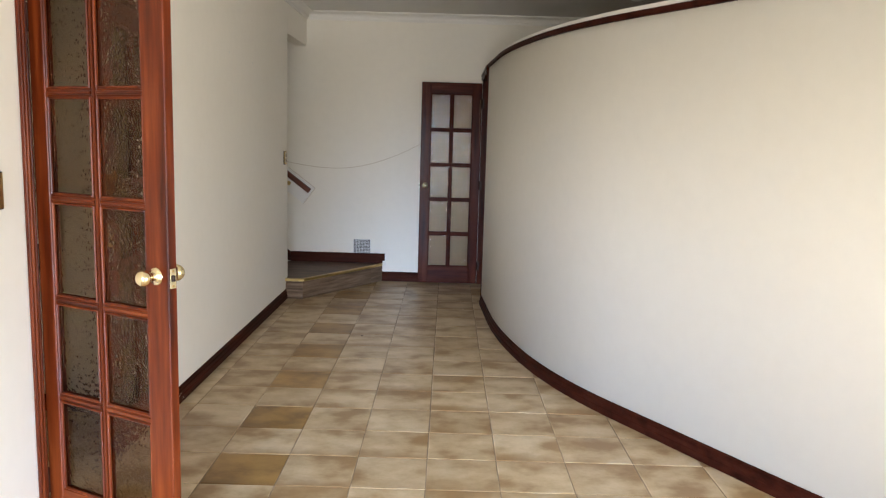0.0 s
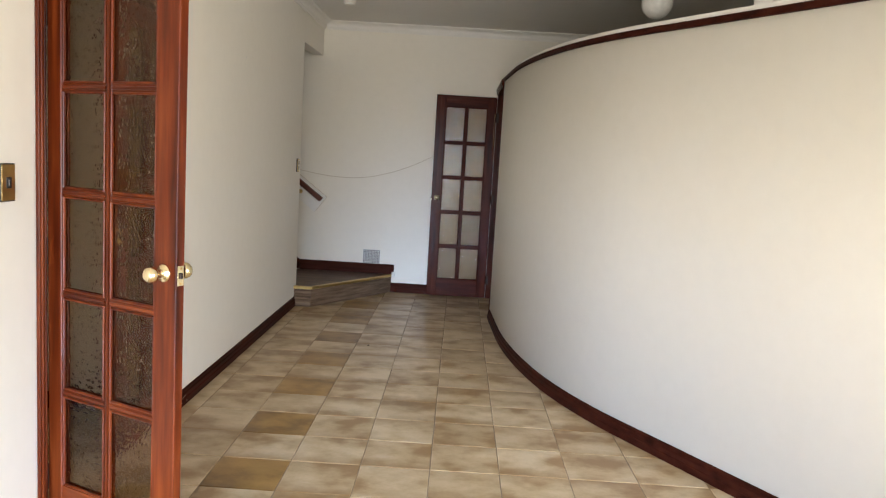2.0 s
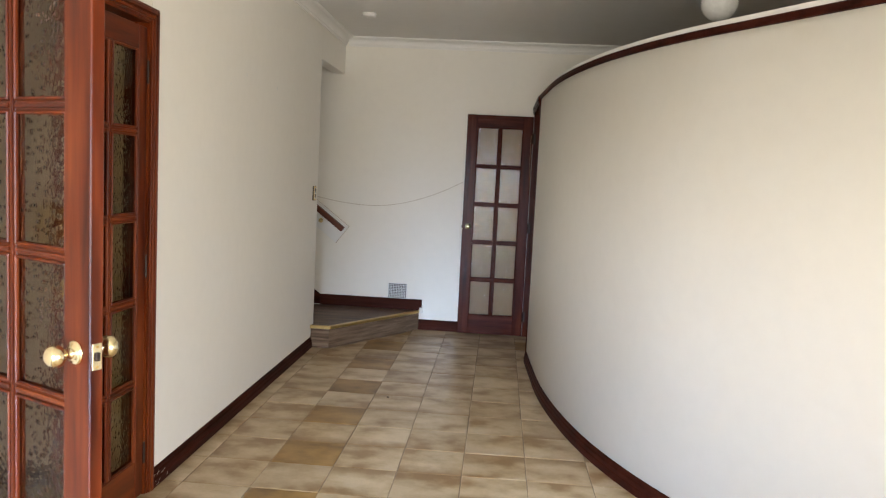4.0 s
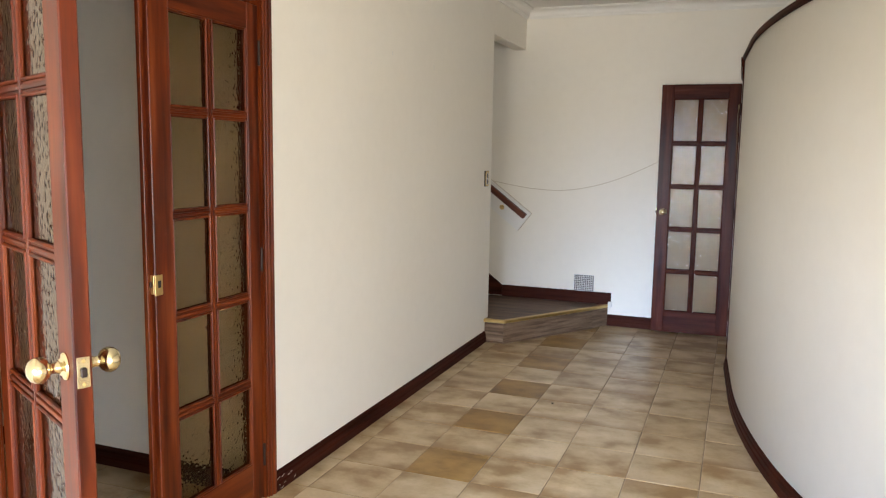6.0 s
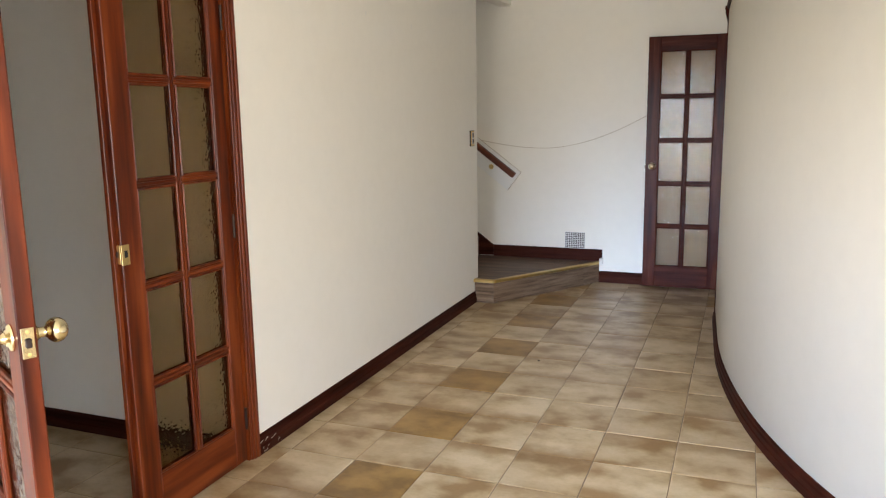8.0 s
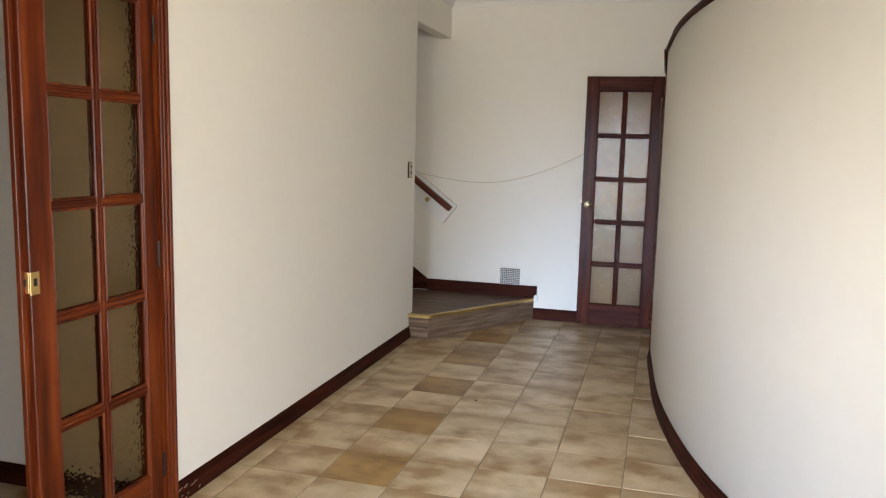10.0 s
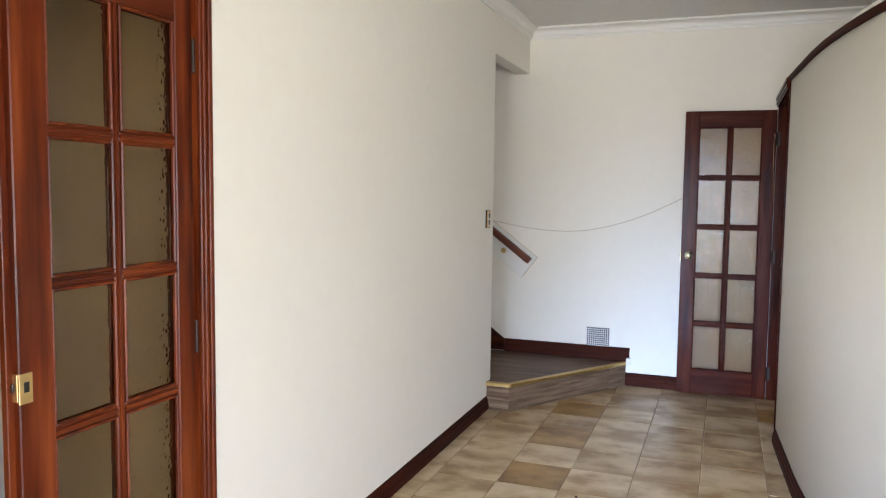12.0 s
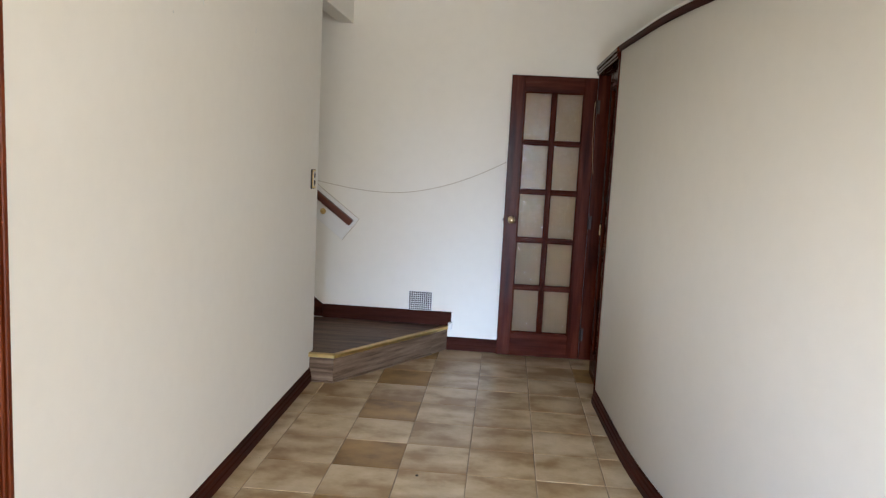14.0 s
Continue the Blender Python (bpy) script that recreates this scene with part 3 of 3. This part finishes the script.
flight = thing("staircase", "timber-laminate stairs rising behind the hall wall", "stairs")
for i in range(6):
    x1 = -0.30 - i * 0.25
    part("step", box(x1 - 0.25, x1, STAIR + 0.012, FAR - 0.03, 0.0 if i < 1 else ST * (i), ST * (i + 2), 0.004, 1), "laminate_boards", flight)
part("string", prism([(-1.8, FAR - 0.022), (-0.30, FAR - 0.022), (-0.30, FAR - 0.004), (-1.8, FAR - 0.004)], ST, ST + 0.10), "skirting_timber_across", flight)
bm = bmesh.new()
q = [(-0.16, ST + 0.01), (-0.16, ST + 0.10), (-1.75, ST + 1.28), (-1.75, ST + 1.02), (-0.30, ST + 0.01)]
fa = [bm.verts.new((x, FAR - 0.026, z)) for x, z in q]
fb = [bm.verts.new((x, FAR - 0.003, z)) for x, z in q]
bm.faces.new(fa)
bm.faces.new(fb[::-1])
for i in range(len(q)):
    j = (i + 1) % len(q)
    bm.faces.new((fa[i], fa[j], fb[j], fb[i]))
bmesh.ops.recalc_face_normals(bm, faces=bm.faces)
part("string_board", bm, "skirting_timber_across", flight)
structure("baseboard_landing", sweep([(-0.16, FAR, 0, -1), (0.826, FAR, 0, -1)], [(0, ST + 0.002), (0.018, ST + 0.002), (0.018, ST + 0.095), (0.013, ST + 0.104), (0, ST + 0.104)]), "skirting_timber_across", "dark-stained skirting above the landing step", "baseboard")

# handrail, its mounting board and bracket
rail = thing("handrail", "dark-stained timber handrail on a white wall board", "handrail")
RA, RB = Vector((0.045, FAR - 0.055, 0.925)), Vector((-1.50, FAR - 0.055, 2.10))
ln = (RB - RA).length
rb = box(0, ln, -0.024, 0.024, -0.026, 0.026, 0.011, 3)
rm = part("rail", rb, "rail_timber", rail, "dark-stained rounded rail")
dv = (RB - RA).normalized()
ang = math.atan2(dv.z, -dv.x)
rm.matrix_basis = Matrix.Translation(RA) @ Matrix.Rotation(math.pi, 4, "Z") @ Matrix.Rotation(-ang, 4, "Y")
bd = box(-0.02, ln, -0.006, 0.016, -0.150, 0.050, 0.002, 1)
bo = part("mounting_board", bd, "white_paint", rail, "cream painted board behind the rail")
bo.matrix_basis = Matrix.Translation((RA.x, FAR - 0.006, RA.z)) @ Matrix.Rotation(math.pi, 4, "Z") @ Matrix.Rotation(-ang, 4, "Y")
# tan strip, slightly larger than the board, paints the shadow line round it
gp = part("caulk_line", box(-0.0225, ln, -0.0015, 0.0015, -0.1525, 0.0525), "strand_shadow_tan", rail, "thin tan strip drawn as the shadow line round the board")
gp.matrix_basis = Matrix.Translation((RA.x, FAR - 0.0025, RA.z)) @ Matrix.Rotation(math.pi, 4, "Z") @ Matrix.Rotation(-ang, 4, "Y")
br = part("bracket", lathe([(0, 0.05), (0.010, 0.048), (0.012, 0.02), (0.022, 0.012), (0.026, 0.004), (0.026, 0), (0, 0)], 20), "aged_brass", rail, "round brass rail bracket", True)
br.matrix_basis = Matrix.Translation((-0.180, FAR - 0.011, 1.0)) @ Matrix.Rotation(radians(90), 4, "X")

# ---- wall fittings ----
vent = thing("wall_vent", "white perforated wall vent above the skirting", "vent")
VX0, VX1, VZ0, VZ1 = 0.497, 0.672, 0.290, 0.432
# near-black sheet on the wall gives the vent holes their shade
part("backing", box(VX0, VX1, FAR - 0.003, FAR - 0.0005, VZ0, VZ1), "vent_hole_shade", vent)
NC, NR = 11, 9
VB = 0.0025            # half width of a bar
for i in range(NC + 1):
    x = VX0 + (VX1 - VX0) * i / NC
    part("upright_bar", box(x - VB, x + VB, FAR - 0.0062, FAR - 0.003, VZ0, VZ1, 0.001, 1), "vent_white", vent)
for i in range(NR + 1):
    z = VZ0 + (VZ1 - VZ0) * i / NR
    part("cross_bar", box(VX0, VX1, FAR - 0.0058, FAR - 0.003, z - VB, z + VB, 0.001, 1), "vent_white", vent)


def switch_plate(label, y, z, w, h, gangs):
    s = thing("light_switch", label, "switch", Matrix.Translation((0, y, z)))
    part("back_box", box(0, 0.010, -w / 2 - 0.003, w / 2 + 0.003, -h / 2 - 0.003, h / 2 + 0.003, 0.001, 1), "black_plastic_hole_shade", s, "black mounting box")
    part("plate", box(0.009, 0.013, -w / 2, w / 2, -h / 2, h / 2, 0.003, 2), "aged_brass", s, "brushed brass cover plate")
    if gangs > 1:
        part("insert", box(0.0128, 0.0138, -w / 2 + 0.013, w / 2 - 0.013, -h / 2 + 0.012, h / 2 - 0.012), "white_plastic", s, "cream switch insert")
    for i in range(gangs):
        zz = (i - (gangs - 1) / 2) * 0.045
        part("surround", box(0.0125, 0.0145, -0.014, 0.014, zz - 0.018, zz + 0.018, 0.001, 1), "black_plastic_hole_shade", s, "black switch surround")
        part("rocker", box(0.014, 0.018, -0.007, 0.007, zz - 0.012, zz + 0.012, 0.002, 1), "black_plastic_hole_shade", s, "black rocker")
    return s


switch_plate("brass switch plate with one black rocker beside the doors", 2.515, 1.28, 0.072, 0.116, 1)
switch_plate("brass switch plate with two black rockers near the stairs", 6.915, 1.288, 0.072, 0.112, 2)

cord = thing("wall_cable", "thin cream cable sagging along the end wall", "cable")
CB = [(-0.30, 1.24), (-0.1, 1.20), (0.15, 1.168), (0.40, 1.165), (0.64, 1.21), (0.88, 1.29), (1.12, 1.405), (1.25, 1.48)]
part("wire", tube([(x, FAR - 0.004, z) for x, z in CB], 0.0028, "wire"), "cord_white", cord, "", True)

# thin tan curve beside the inner doorway's far jamb
thin_strand = thing("door_strand", "thin tan curved strand in the inner doorway", "cord")
part("strand", tube([(1.778, 7.905, 1.86), (1.774, 7.9, 1.90), (1.768, 7.89, 1.88), (1.772, 7.88, 1.6), (1.778, 7.80, 1.42), (1.78, 7.78, 1.39)], 0.0016, "strand"), "strand_shadow_tan", thin_strand, "", True)

det = thing("smoke_alarm", "round white smoke alarm on the ceiling", "smoke alarm", Matrix.Translation((0.405, 6.90, CEIL)))
part("base", lathe([(0, 0), (0.056, 0), (0.056, -0.010), (0, -0.010)]), "white_plastic", det, "", True)
part("cover", lathe([(0, -0.010), (0.050, -0.010), (0.048, -0.026), (0.034, -0.032), (0, -0.033)]), "white_plastic", det, "", True)

lamp = thing("globe_light", "unlit white opal glass globe hung from the ceiling", "ceiling light", Matrix.Translation((2.63, 5.08, 0)))
part("ceiling_rose", lathe([(0, CEIL - 0.001), (0.055, CEIL - 0.001), (0.052, CEIL - 0.02), (0.02, CEIL - 0.03), (0, CEIL - 0.03)]), "white_plastic", lamp, "", True)
part("stem", lathe([(0.009, CEIL - 0.02), (0.009, 2.585)], 16), "aged_brass", lamp, "", True)
part("gallery", lathe([(0, 2.60), (0.045, 2.595), (0.048, 2.56), (0.04, 2.555), (0, 2.56)]), "aged_brass", lamp, "", True)
part("globe", lathe([(0.096 * math.sin(math.pi * i / 24), 2.475 - 0.096 * math.cos(math.pi * i / 24)) for i in range(25)], 40), "opal_glass", lamp, "round opal glass globe", True)

post = thing("post", "square white painted post behind the partition's ledge", "post", Matrix.Translation((2.855, 3.80, 0)) @ Matrix.Rotation(radians(28), 4, "Z"))
part("shaft", box(-0.055, 0.055, -0.055, 0.055, 0.0, CEIL, 0.004, 1), "white_paint", post)

speck = thing("dirt_speck", "small dark crumb lying on the floor tiles", "crumb", Matrix.Translation((0.846, 5.69, 0.0)))
part("crumb", lathe([(0, 0.006), (0.006, 0.004), (0.008, 0), (0, 0)], 9), "soil_speck", speck)

for y, z, w, h in ((5.818, 2.0, 0.008, 0.028), (5.212, 2.012, 0.007, 0.02), (4.95, 1.93, 0.006, 0.008)):
    chip = thing("wall_chip", "small white filler patch on the cream wall", "wall patch", Matrix.Translation((0.0, y, z)), "wall patches")
    part("filler", box(0.0005, 0.0022, -w / 2, w / 2, -h / 2, h / 2, 0.0008, 1), "white_plastic", chip)

# pale scrapes where the skirting and architrave have been knocked
srng = random.Random(11)
board = bpy.data.objects["baseboard_west_far"]
for k in range(9):
    y, z = OPEN_B + 0.075 + srng.random() ** 1.6 * 0.30, srng.uniform(0.008, 0.075)
    sl, wd, tl = srng.uniform(0.006, 0.022), srng.uniform(0.001, 0.0025), srng.uniform(-0.6, 0.9)
    fl = part("scrape", box(-0.0006, 0.0006, -sl / 2, sl / 2, -wd / 2, wd / 2), "cord_white", board, "pale scrape in the stain")
    fl.matrix_basis = Matrix.Translation((0.0178 if z < 0.035 else 0.0138, y, z if z < 0.033 else min(max(z, 0.042), 0.058))) @ Matrix.Rotation(tl, 4, "X")

# ---- floor tiles ----
PX, PY, GX, GY = 0.3232, 0.3232, 0.429, 7.3616
TW, TD = PX - 0.0036, PY - 0.0036


def tile_bm(cx=0.0, cy=0.0, bm=None):
    """A tile with softly rounded edges and a faintly crowned face, top at z 0."""
    bm = bm or bmesh.new()
    rings = []
    for inset, z in ((0.0, -0.010), (0.0, -0.0022), (0.0014, -0.0007), (0.006, 0.0)):
        w, d = TW / 2 - inset, TD / 2 - inset
        rings.append([bm.verts.new((cx + sx * w, cy + sy * d, z)) for sx, sy in ((-1, -1), (1, -1), (1, 1), (-1, 1))])
    for a, b in zip(rings, rings[1:]):
        for i in range(4):
            j = (i + 1) % 4
            bm.faces.new((a[i], a[j], b[j], b[i]))
    bm.faces.new(rings[-1])
    return bm


def tile_mesh(name, mat):
    me = bpy.data.meshes.new(name)
    bm = tile_bm()
    bm.to_mesh(me)
    bm.free()
    me.materials.append(M[mat])
    return me


pale, brown = tile_mesh("tile", "glazed_tile"), tile_mesh("tile_brown", "brown_tile")
rng = random.Random(4)
rest = bmesh.new()
for i in range(-11, 16):
    for j in range(-2, 33):
        cx, cy = GX + PX * (i + 0.5), GY + PY * (0.5 - j)
        if cy > FAR + 0.2 or cy < BACK:
            continue
        if i < -2 and (cy > 3.975 or cy < -1.0):
            continue
        if (-1 <= i <= 8 and -2 <= j <= 15 or 0 <= i <= 8 and 15 < j <= 24) and not (cx > 3.2):
            is_brown = (i == 0 and j % 2 == 1) or (i == 4 and j == 0)
            ob = new("tile", brown if is_brown else pale)
            ob.parent = floor_ob
            turn = rng.choice((0, 180))
            ob.matrix_basis = pose(cx + rng.uniform(-0.0012, 0.0012), cy + rng.uniform(-0.0012, 0.0012), rng.uniform(-0.0006, 0.0004), rng.uniform(-0.12, 0.12), rng.uniform(-0.12, 0.12), turn + rng.uniform(-0.15, 0.15))
        else:
            tile_bm(cx, cy, rest)
r = part("tiles", rest, "glazed_tile_field", floor_ob)
tagged(r, "beige glazed floor tiles", "", "", "stuff")
